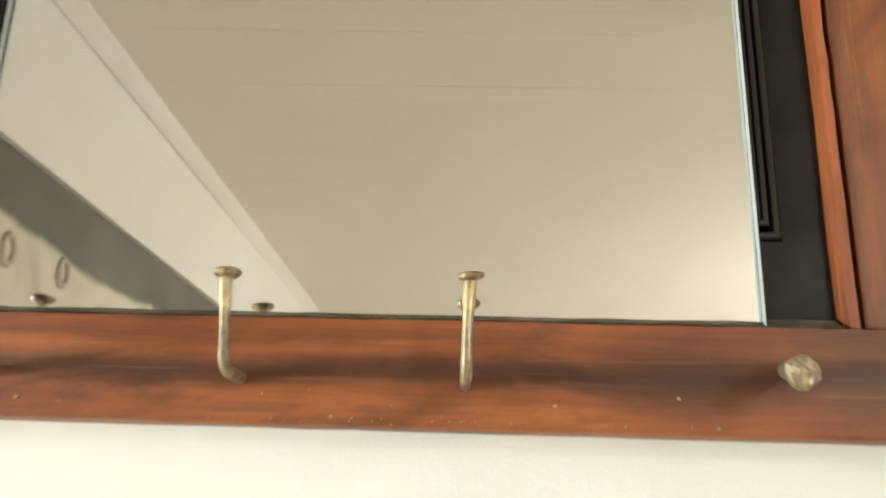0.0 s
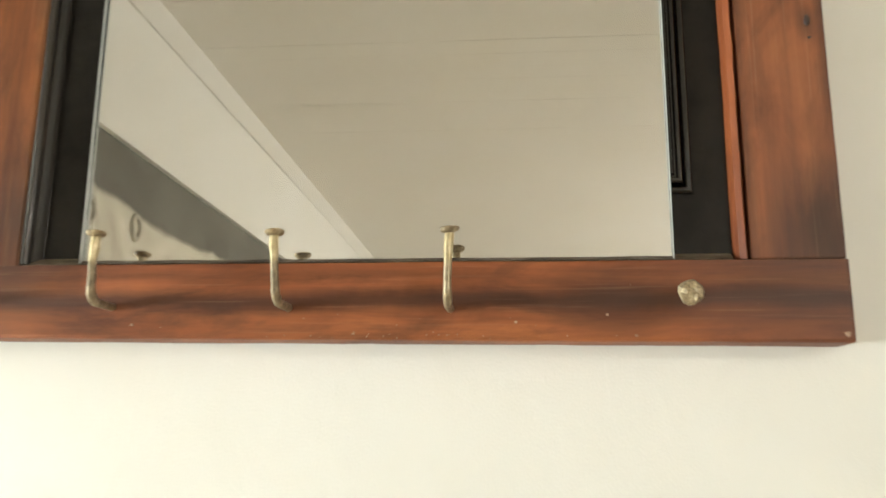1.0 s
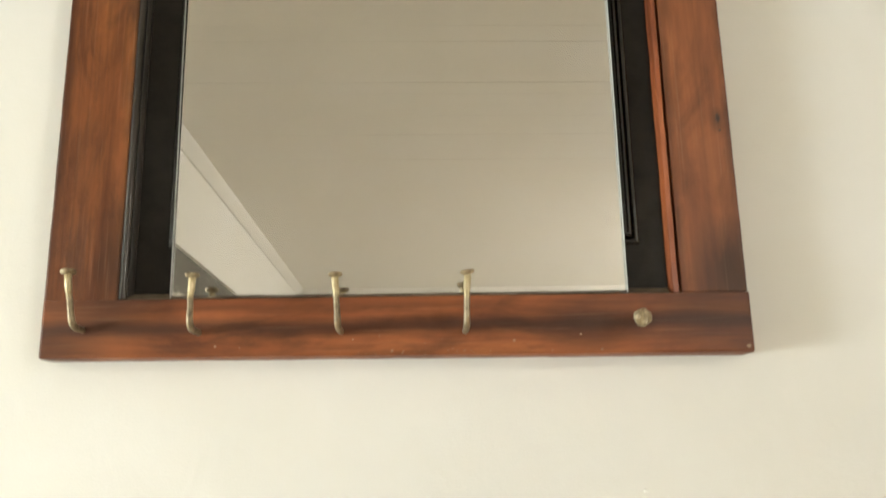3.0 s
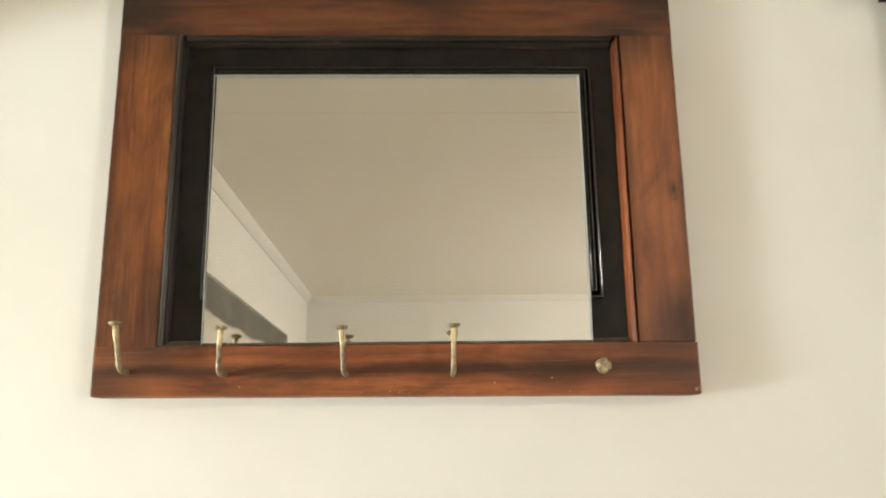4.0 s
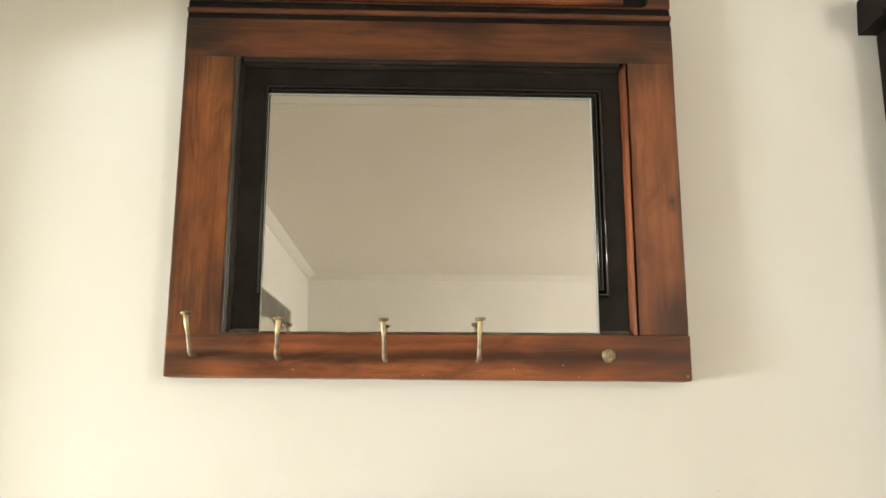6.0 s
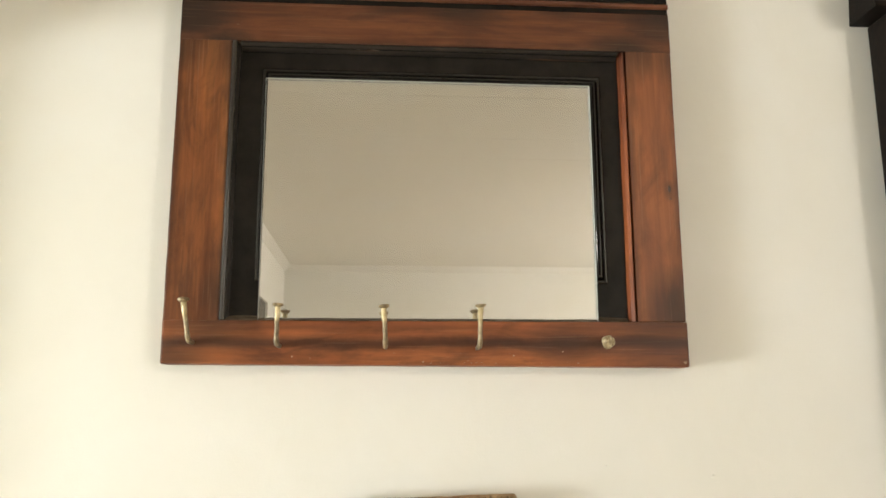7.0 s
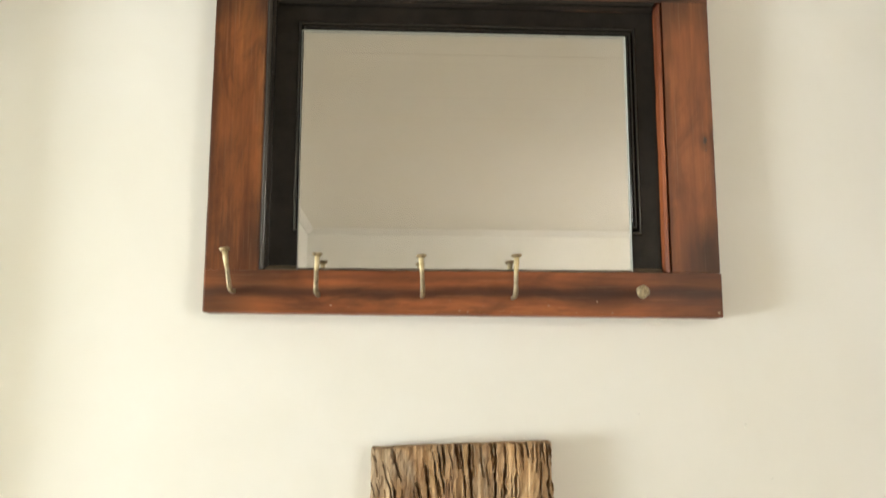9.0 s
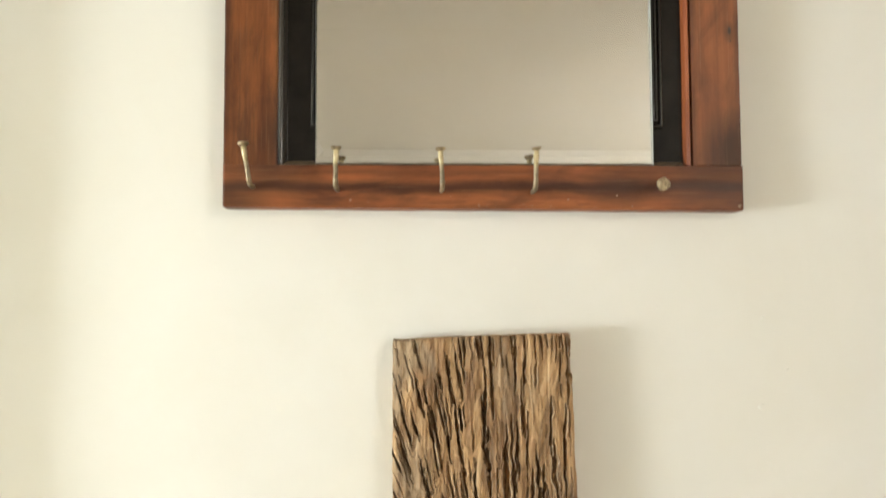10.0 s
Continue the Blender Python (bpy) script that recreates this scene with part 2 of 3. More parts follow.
def rough_render():
    """Bare grey render with pale plaster over its lower part."""
    n = Nodes("bare_grey_render")
    split = n.tree.nodes.new("ShaderNodeSeparateXYZ")
    n.link(n.coord, split.inputs["Vector"])
    cloud = n.noise(n.scaled((1, 1, 1)), 2.2, 6, 0.6, 0.6)
    streak = n.noise(n.scaled((1, 0.6, 0.8), (1, 2, 0)), 7, 6, 0.62, 1.2)
    grey = n.mix(0.5, n.ramp(cloud, [(0.3, (0.13, 0.123, 0.105)), (0.7, (0.21, 0.20, 0.17))]),
                 n.ramp(streak, [(0.3, (0.12, 0.114, 0.096)), (0.7, (0.24, 0.228, 0.19))]))
    height = n.tree.nodes.new("ShaderNodeMath")
    height.operation = "MULTIPLY_ADD"
    n.link(cloud, height.inputs[0])
    height.inputs[1].default_value = 0.11
    n.link(split.outputs["Z"], height.inputs[2])
    lower = n.tree.nodes.new("ShaderNodeMapRange")
    lower.inputs["From Min"].default_value, lower.inputs["From Max"].default_value = 1.992, 2.008
    lower.inputs["To Min"].default_value, lower.inputs["To Max"].default_value = 1.0, 0.0
    n.link(height.outputs[0], lower.inputs["Value"])
    colour = n.mix(lower.outputs["Result"], grey, n.ramp(streak, [(0.3, (0.50, 0.46, 0.37)), (0.7, (0.70, 0.66, 0.55))]))
    return n.finish(colour, 0.9, n.bump(cloud, 0.5, 0.02), specular=0.2)


bare_render = rough_render()


def nail_metal():
    """Brass plating, bright towards the head and worn to dull steel lower down."""
    n = Nodes("dull_brass_plated_steel")
    split = n.tree.nodes.new("ShaderNodeSeparateXYZ")
    n.link(n.coord, split.inputs["Vector"])
    wear = n.noise(n.scaled((1, 1, 0.6)), 130, 4, 0.6)
    bright = n.ramp(wear, [(0.32, (0.32, 0.25, 0.135)), (0.55, (0.53, 0.44, 0.26)), (0.75, (0.74, 0.66, 0.46))])
    dull = n.ramp(wear, [(0.32, (0.16, 0.125, 0.08)), (0.55, (0.30, 0.24, 0.15)), (0.75, (0.50, 0.43, 0.30))])
    up = n.put("ShaderNodeMapRange")
    up.inputs["From Min"].default_value, up.inputs["From Max"].default_value = 0.026, 0.034
    n.link(split.outputs["Z"], up.inputs["Value"])
    gloss = n.ramp(wear, [(0.3, n.grey(0.6)), (0.7, n.grey(0.38))])
    return n.finish(n.mix(up.outputs["Result"], dull, bright), gloss, n.bump(wear, 0.3, 0.001), metal=0.65)


brass = nail_metal()


def head_metal():
    n = Nodes("dull_worn_brass")
    wear = n.noise(n.scaled((1, 1, 1)), 240, 4, 0.6)
    return n.finish(n.ramp(wear, [(0.32, (0.17, 0.13, 0.08)), (0.55, (0.34, 0.27, 0.16)), (0.72, (0.62, 0.54, 0.36))]), 0.5, n.bump(wear, 0.5, 0.001), metal=0.6)


head_brass = head_metal()


def old_timber():
    n = Nodes("weathered_hardwood")
    fibre = n.noise(n.scaled((1, 1, 0.06)), 300, 6, 0.7, 0.4)
    band = n.noise(n.scaled((1, 1, 0.14), (2, 0, 1)), 38, 5, 0.6, 0.8)
    grey = n.noise(n.scaled((1, 1, 0.4), (0, 0, 6)), 17, 5, 0.6, 0.6)
    base = n.ramp(band, [(0.28, (0.15, 0.085, 0.045)), (0.43, (0.34, 0.205, 0.105)), (0.58, (0.47, 0.300, 0.150)), (0.75, (0.58, 0.43, 0.27))])
    colour = n.mix(0.7, base, n.ramp(fibre, [(0.28, (0.4, 0.38, 0.36)), (0.52, (1, 1, 1)), (0.8, (1.15, 1.12, 1.08))]), "MULTIPLY")
    mask = n.ramp(grey, [(0.50, (0, 0, 0)), (0.66, (0.7, 0.7, 0.7))])
    old = n.noise(n.scaled((1, 1, 0.28), (4, 0, 2)), 30, 5, 0.65, 0.5)
    colour = n.mix(n.ramp(old, [(0.52, (0, 0, 0)), (0.68, (0.72, 0.72, 0.72))]), colour, (0.085, 0.045, 0.022))
    colour = n.mix(mask, colour, n.ramp(fibre, [(0.3, (0.13, 0.092, 0.058)), (0.7, (0.42, 0.32, 0.21))]))
    # pale raised edges: bare worn wood, with the crack highlights painted in
    worn = n.tree.nodes.new("ShaderNodeNewGeometry").outputs["Pointiness"]
    colour = n.mix(n.ramp(worn, [(0.54, (0, 0, 0)), (0.62, (0.75, 0.75, 0.75))]), colour, (0.66, 0.58, 0.47))
    return n.finish(colour, 0.82, n.bump(fibre, 0.5, 0.002), specular=0.25)


timber = old_timber()


def floor_wood():
    n = Nodes("oiled_floor_boards")
    grain = n.noise(n.scaled((0.06, 1, 1)), 60, 5, 0.6, 0.4)
    return n.finish(n.ramp(grain, [(0.3, (0.36, 0.27, 0.17)), (0.7, (0.50, 0.40, 0.27))]), 0.5, n.bump(grain, 0.2, 0.002))


floor_mat = floor_wood()


def dark_plastic():
    n = Nodes("grey_conduit_plastic")
    v = n.noise(n.scaled((1, 1, 1)), 60, 3)
    return n.finish(n.ramp(v, [(0.3, (0.36, 0.33, 0.265)), (0.7, (0.50, 0.46, 0.37))]), 0.6)


conduit_grey = dark_plastic()


def opal_glow():
    """Opal glass lit from inside."""
    n = Nodes("lit_opal_glass")
    n.shader.inputs["Emission Color"].default_value = (1.0, 0.945, 0.87, 1)
    n.shader.inputs["Emission Strength"].default_value = 210.0
    return n.finish((0.8, 0.8, 0.78), 0.3)


opal = opal_glow()


# ------------------------------------------------------------ mesh helpers
def link_mesh(name, bm, material, smooth=False):
    me = bpy.data.meshes.new(name)
    bmesh.ops.recalc_face_normals(bm, faces=bm.faces)
    for f in bm.faces:
        f.smooth = smooth
    bm.to_mesh(me)
    bm.free()
    me.materials.append(material)
    return new(name, me)


def part(name, bm, material, parent, label="", smooth=False):
    ob = link_mesh(name, bm, material, smooth)
    ob.parent = parent
    return tagged(ob, label)


def setting(name, bm, material, label, category):
    return tagged(link_mesh(name, bm, material), label, category, kind="structure")


def thing(name, place, label, category, group=""):
    ob = new(name)
    ob.empty_display_size = 0.02
    ob.matrix_world = Matrix.Translation(place)
    return tagged(ob, label, category, group)


def box(bm, x0, x1, y0, y1, z0, z1, bevel=0.0, segments=1):
    ret = bmesh.ops.create_cube(bm, size=1.0, matrix=Matrix.LocRotScale(
        ((x0 + x1) / 2, (y0 + y1) / 2, (z0 + z1) / 2), None, (x1 - x0, y1 - y0, z1 - z0)))
    if bevel:
        edges = list({e for v in ret["verts"] for e in v.link_edges})
        bmesh.ops.bevel(bm, geom=edges, offset=bevel, segments=segments, profile=0.6, affect="EDGES")
    return bm


def new_box(*args, **kw):
    return box(bmesh.new(), *args, **kw)


def prism(bm, points, axis, a, b, mitre_a=0.0, mitre_b=0.0, across=0):
    """A bar with the profile points (p, q) extruded from a to b along the axis; the ends lean by mitre times p or q (across)."""
    rings = []
    for end, mitre in ((a, mitre_a), (b, mitre_b)):
        ring = []
        for pq in points:
            s = end + mitre * pq[across]
            co = (s, *pq) if axis == 0 else (pq[0], s, pq[1]) if axis == 1 else (*pq, s)
            ring.append(bm.verts.new(co))
        rings.append(ring)
    n = len(points)
    for i in range(n):
        bm.faces.new((rings[0][i], rings[0][(i + 1) % n], rings[1][(i + 1) % n], rings[1][i]))
    bm.faces.new(rings[0])
    bm.faces.new(rings[1])
    return bm


def wear_edges(bm, amount, scale, seed):
    """Slight hand-worn unevenness."""
    for v in bm.verts:
        v.co += amount * noise.noise_vector(v.co * scale + Vector((seed, seed, seed)))
    return bm


def cut_long(bm, axis, step):
    """Cuts a bar into short lengths so that it can be uneven."""
    lo = min(v.co[axis] for v in bm.verts)
    hi = max(v.co[axis] for v in bm.verts)
    k = lo + step
    while k < hi - step / 2:
        co = [0, 0, 0]
        no = [0, 0, 0]
        co[axis], no[axis] = k, 1
        bmesh.ops.bisect_plane(bm, geom=bm.verts[:] + bm.edges[:] + bm.faces[:], plane_co=co, plane_no=no)
        k += step
    return bm


# ------------------------------------------------------------ the room
T = 0.2


def wall_with_holes(bm, axis, face, back, a0, a1, z0, z1, holes):
    """A wall in the plane of the axis (0: along x, 1: along y) with rectangular openings (a from, a to, z from, z to)."""
    def slab(p, q, r, s):
        if q - p > 1e-6 and s - r > 1e-6:
            lo, hi = min(face, back), max(face, back)
            box(bm, *((p, q, lo, hi) if axis == 0 else (lo, hi, p, q)), r, s)
    at = a0
    for p, q, r, s in sorted(holes):
        slab(at, p, z0, z1)
        slab(p, q, z0, r)
        slab(p, q, s, z1)
        at = q
    slab(at, a1, z0, z1)
    return bm


RECESS = (-4.05, -0.91, 0.0, 2.09)
W = XV - T
north = setting("wall_north", new_box(W, XR + T, 0.0, T, 0, ZC + 0.1), wall_paint, "cream painted plaster wall behind the mirror", "wall")
setting("wall_south", new_box(XL - T, XR + T, YB - T, YB, 0, ZC + 0.1), wall_paint, "cream painted plaster wall seen in the mirror", "wall")
setting("wall_west", wall_with_holes(bmesh.new(), 1, XL, XL - T, YB, 0.0, 0, ZC + 0.1, [RECESS, ADDED_DOOR]), wall_paint,
        "cream painted wall with a sunk bare field and an added unseen doorway", "wall")
setting("wall_east", wall_with_holes(bmesh.new(), 1, XR, XR + T, YB, 0.0, 0, ZC + 0.1, [FILL_WIN]), wall_paint, "cream painted plaster wall with an added unseen window", "wall")
setting("wall_recess", new_box(XL - T, XL - 0.014, RECESS[0] + 0.001, RECESS[1] - 0.001, 0, RECESS[3] - 0.001), bare_render,
        "bare grey rendered wall with pale plaster low down", "wall")
setting("added_lobby_wall_west", wall_with_holes(bmesh.new(), 1, XV, XV - T, YV, 0.0, 0, ZC + 0.1, [WIN]), wall_paint, "cream painted wall of the added unseen lobby, with a window", "wall")
setting("added_lobby_wall_south", new_box(W, XL - T, YV - T, YV, 0, ZC + 0.1), wall_paint, "cream painted wall of the added unseen lobby", "wall")
setting("floor", new_box(W, XR + T, YB - T, T, -0.05, 0.0), floor_mat, "pale oiled wooden floor", "floor")


def board_ceiling():
    bm = new_box(W, XR + T, YB - T, T, ZC + 0.02, ZC + 0.10)
    y, w = -1.445 - 40 * 0.086, 0.086
    while y < 0:
        gap = random.choice((0.0002, 0.0002, 0.0003, 0.0004, 0.0006, 0.0014))
        if abs(y + w + 1.445) < 0.01:      # one board has shrunk
            gap = 0.0024
        e = min(y + w - gap, 0.0)
        drop, c = random.uniform(-0.0002, 0.0002), random.choice((0.0001, 0.0002, 0.0004))
        prism(bm, [(y, ZC + 0.02), (y, ZC + c + drop), (y + c, ZC + drop), (e - c, ZC + drop), (e, ZC + c + drop), (e, ZC + 0.02)], 0, XV, XR)
        y += w
    return bm


setting("ceiling", board_ceiling(), ceiling_paint, "off-white painted tongue-and-groove board ceiling", "ceiling")
cove = [(XL, ZC - 0.040), (XL + 0.008, ZC - 0.040), (XL + 0.018, ZC - 0.030), (XL + 0.040, ZC - 0.008), (XL + 0.045, ZC), (XL, ZC)]
setting("cornice", prism(bmesh.new(), cove, 1, YB + 0.0002, 0.0), trim_paint, "white painted cove cornice under the ceiling", "cornice")
cove_south = [(YB + p - XL, q) for p, q in cove]
setting("cornice_south", prism(bmesh.new(), cove_south, 0, XL + 0.0455, XR), trim_paint, "white painted cove cornice over the far wall", "cornice")


def ceiling_lamp():
    ob = thing("ceiling_lamp", (LAMP[0], LAMP[1], ZC), "lit opal glass globe lamp under the board ceiling", "lamp")
    bm = bmesh.new()
    bmesh.ops.create_cone(bm, cap_ends=True, segments=32, radius1=0.045, radius2=0.062, depth=0.05, matrix=Matrix.Translation((0, 0, -0.0255)))
    part("rose", bm, trim_paint, ob, "white ceiling rose")
    bm = bmesh.new()
    bmesh.ops.create_uvsphere(bm, u_segments=24, v_segments=16, radius=0.090, matrix=Matrix.Translation((0, 0, LAMP[2] - ZC)))
    part("globe", bm, opal, ob, "lit opal glass globe", smooth=True)


ceiling_lamp()


def casement(name, place, turn, width, h, label):
    top = tagged(new(name), label, "window", kind="structure")
    top.matrix_world = pose(*place, 0, 0, turn)
    w = width / 2
    bm = bmesh.new()
    box(bm, -0.03, 0.03, -w, -w + 0.05, 0, h, 0.004)
    box(bm, -0.03, 0.03, w - 0.05, w, 0, h, 0.004)
    box(bm, -0.03, 0.03, -w + 0.05, w - 0.05, 0, 0.05, 0.004)
    box(bm, -0.03, 0.03, -w + 0.05, w - 0.05, h - 0.05, h, 0.004)
    part("window_frame", bm, trim_paint, top)
    pane = part("pane", new_box(-0.003, 0.003, -w + 0.05, w - 0.05, 0.05, h - 0.05), glass, top)
    pane.visible_shadow = False


casement("window_1", (XV - 0.15, (WIN[0] + WIN[1]) / 2, WIN[2]), 0, WIN[1] - WIN[0], WIN[3] - WIN[2], "white painted window of the added unseen lobby, with clear glass")
casement("fill_window", (XR + 0.16, (FILL_WIN[0] + FILL_WIN[1]) / 2, FILL_WIN[2]), 0, FILL_WIN[1] - FILL_WIN[0], FILL_WIN[3] - FILL_WIN[2], "added unseen white painted window for the fill lamp, with clear glass")


def conduit_box(y, z):
    ob = thing("conduit_box", (XL - 0.0142, y, z), "round grey plastic conduit box on the pale plaster", "conduit box", "boxes on the bare wall")
    bm = bmesh.new()
    prof = [(0.0, 0.016), (0.006, 0.016), (0.008, 0.019), (0.008, 0.024), (0.005, 0.027), (0.0, 0.027)]
    rings = []
    for k in range(20):
        a = 2 * math.pi * k / 20
        rings.append([bm.verts.new((p, r * math.cos(a), 1.35 * r * math.sin(a))) for p, r in prof])
    for k in range(20):
        for i in range(len(prof) - 1):
            bm.faces.new((rings[k][i], rings[k][i + 1], rings[(k + 1) % 20][i + 1], rings[(k + 1) % 20][i]))
    part("rim", bm, conduit_grey, ob, smooth=True)


conduit_box(-1.05, 1.892)
conduit_box(-1.275, 1.905)

# ------------------------------------------------------------ mirror rack made from an old panelled door
FRONT = -0.035
X0, X1 = -0.378, 0.377
rack = thing("mirror_rack", (0, 0, 1.5), "old red-brown panelled wooden frame with a mirror on the wall", "mirror")
SX0, SX1 = -0.300, 0.303                        # inner edges of the stiles
Z_RAIL, Z_TOP0, Z_TOP1 = 0.061, 0.484, 0.548    # heights above the rack's lower edge


def bar(x0, x1, y0, y1, z0, z1, axis, seed, bevel=0.003, rounded=lambda m: True):
    """A worn timber: its edges are rounded where the rule says so of their middles."""
    bm = new_box(x0, x1, y0, y1, z0, z1)
    edges = [e for e in bm.edges if rounded((e.verts[0].co + e.verts[1].co) / 2)]
    bmesh.ops.bevel(bm, geom=edges, offset=bevel, segments=2, profile=0.6, affect="EDGES")
    cut_long(bm, axis, 0.025)
    return wear_edges(bm, 0.0005, 30, seed)


bm = bar(X0, X1, FRONT, -0.001, 0.0, Z_RAIL, 0, 1.0, rounded=lambda m: m.z < Z_RAIL - 0.002)
for v in bm.verts:
    if v.co.z < 0.02:
        v.co.z -= 0.0042 * (v.co.x - X0) / (X1 - X0)
part("bottom_rail", bm, wood_rail, rack, "chipped red-brown bottom rail")
part("stile", bar(X0, SX0, FRONT + 0.0002, -0.001, Z_RAIL + 0.0002, Z_TOP0 - 0.0002, 2, 2.0, 0.003, lambda m: Z_RAIL + 0.01 < m.z < Z_TOP0 - 0.01), wood_stile_w, rack, "amber brown stile")
part("stile", bar(SX1, X1 - 0.0015, FRONT + 0.0006, -0.001, Z_RAIL + 0.0005, Z_TOP0 - 0.0003, 2, 3.0, 0.002, lambda m: Z_RAIL - 0.01 < m.z < Z_TOP0 - 0.01), wood_stile_e, rack, "red-brown stile with a knot")
part("top_rail", bar(X0, X1 - 0.0015, FRONT, -0.001, Z_TOP0, Z_TOP1, 0, 4.0, 0.002, lambda m: m.z > Z_TOP0 + 0.002 or abs(m.x) < 0.1), wood_top, rack)

# the recessed black panel with its raised field
PX0, PX1, PZ0, PZ1 = SX0 - 0.001, SX1 + 0.001, Z_RAIL - 0.003, Z_TOP0 + 0.003
part("panel", new_box(PX0, PX1, -0.020, -0.004, PZ0, PZ1), black_plain, rack, "black varnished panel")
FX0, FX1, FZ0, FZ1 = -0.2555, 0.2645, 0.119, 0.446


def raised_field():
    bm = bmesh.new()
    steps = [(0.0, -0.0195)]
    steps += [(0.0035 - 0.0035 * math.cos(a), -0.0200 - 0.0035 * math.sin(a)) for a in np.linspace(0, math.pi, 23)]
    steps += [(0.0085, -0.0200), (0.0085, -0.0235)]
    steps += [(0.0110 - 0.0025 * math.cos(a), -0.0240 - 0.0025 * math.sin(a)) for a in np.linspace(0, math.pi, 19)]
    steps += [(0.0150, -0.0240), (0.0165, -0.0272)]
    rings = []
    for inset, y in steps:
        rings.append([bm.verts.new(c) for c in ((FX0 + inset, y, FZ0 + inset), (FX1 - inset, y, FZ0 + inset),
                                                (FX1 - inset, y, FZ1 - inset), (FX0 + inset, y, FZ1 - inset))])
    for a, b in zip(rings, rings[1:]):
        for i in range(4):
            f = bm.faces.new((a[i], a[(i + 1) % 4], b[(i + 1) % 4], b[i]))
    bm.faces.new(rings[-1])
    bm.faces.new(rings[0])
    return bm


part("raised_field", raised_field(), black_gloss, rack, "glossy black raised field")

# beads round the panel: profile in depth and across
def bead_profile(edge, way):
    pts = [(0.0, -0.019), (0.0, FRONT + 0.001)]
    pts += [(0.0042 - 0.0038 * math.cos(a), FRONT + 0.0015 - 0.0038 * math.sin(a)) for a in np.linspace(0.2, math.pi, 26)]
    pts += [(0.0080, -0.0300), (0.0092, -0.0285), (0.0112, -0.0255), (0.0122, -0.0225), (0.0125, -0.019)]
    return [(edge + way * p, q) for p, q in pts]


bm = prism(bmesh.new(), bead_profile(SX0, 1), 2, Z_RAIL + 0.001, Z_TOP0 - 0.001)
part("bead", bm, black_bead, rack, "black varnished bead with a paler sheen painted in")
bm = prism(bmesh.new(), [(SX1 - 0.0024 - p, q) for p, q in ((0.0, -0.019), (0.0, FRONT + 0.002), (0.0012, FRONT), (0.0055, FRONT + 0.0035), (0.0072, -0.0265), (0.0076, -0.019))], 2, Z_RAIL + 0.001, Z_TOP0 - 0.001)
part("bead", wear_edges(cut_long(bm, 2, 0.02), 0.0008, 45, 8.0), wood_bead, rack, "orange-brown worn bead")
bm = prism(bmesh.new(), [(q, Z_TOP0 - (p - SX0)) for p, q in bead_profile(SX0, 1)], 0, SX0 + 0.013, SX1 - 0.013)
part("bead", bm, black_bead_across, rack, "black varnished bead with a paler sheen painted in")
bm = prism(bmesh.new(), [(-0.0195, Z_RAIL + 0.0004), (-0.0345, Z_RAIL + 0.0004), (-0.0310, Z_RAIL + 0.0026), (-0.0235, Z_RAIL + 0.0075), (-0.0195, Z_RAIL + 0.0085)], 0, SX0 + 0.002, SX1 - 0.013)
part("ledge", wear_edges(cut_long(bm, 0, 0.02), 0.0006, 40, 2.5), dusty_wood, rack, "dusty brown ledge under the mirror")

# the mirror glued over the field
MX0, MX1, MZ0, MZ1, MY, MT = -0.2455, 0.2435, 0.0616, 0.4245, -0.0375, 0.0085


def glass_slab():
    """Thick glass with ground edges."""
    bm = new_box(MX0, MX1, MY, MY + MT, MZ0, MZ1)
    for v in bm.verts:
        if v.co.x < 0 and v.co.z > 0.2:
            v.co.x -= 0.0020
    for f in bm.faces:
        # the lower edge takes the dark ledge material: the shade under it is painted in
        if abs(f.normal.y) < 0.5:
            f.material_index = 2 if f.normal.z < -0.5 else 1
    return bm


pane = part("mirror_pane", glass_slab(), glass, rack, "clean thick rectangular mirror glass")
pane.visible_shadow = False
pane.data.materials.append(glass_edge)
pane.data.materials.append(dusty_wood)
part("silvering", new_box(MX0 + 0.0003, MX1 - 0.0003, MY + MT + 0.0002, MY + MT + 0.0012, MZ0 + 0.0003, MZ1 - 0.0003), mirror_glass, rack, "silvered back of the glass")

# upper part above the first panel: a thin moulding and the next, shallower panel
part("groove", new_box(X0 + 0.0003, X1 - 0.0018, -0.031, -0.001, Z_TOP1 + 0.0003, Z_TOP1 + 0.0292), black_wood_across, rack, "black sunk groove")
bm = prism(bmesh.new(), [(-0.0312, Z_TOP1 + 0.0100), (-0.0325, Z_TOP1 + 0.0100), (-0.0350, Z_TOP1 + 0.0118), (-0.0356, Z_TOP1 + 0.0145),
                         (-0.0348, Z_TOP1 + 0.0172), (-0.032, Z_TOP1 + 0.0188), (-0.0312, Z_TOP1 + 0.0188)], 0, X0 - 0.0002, X1 - 0.0014)
part("moulding", wear_edges(cut_long(bm, 0, 0.03), 0.0005, 35, 3.3), wood_thin, rack, "thin brown moulding")


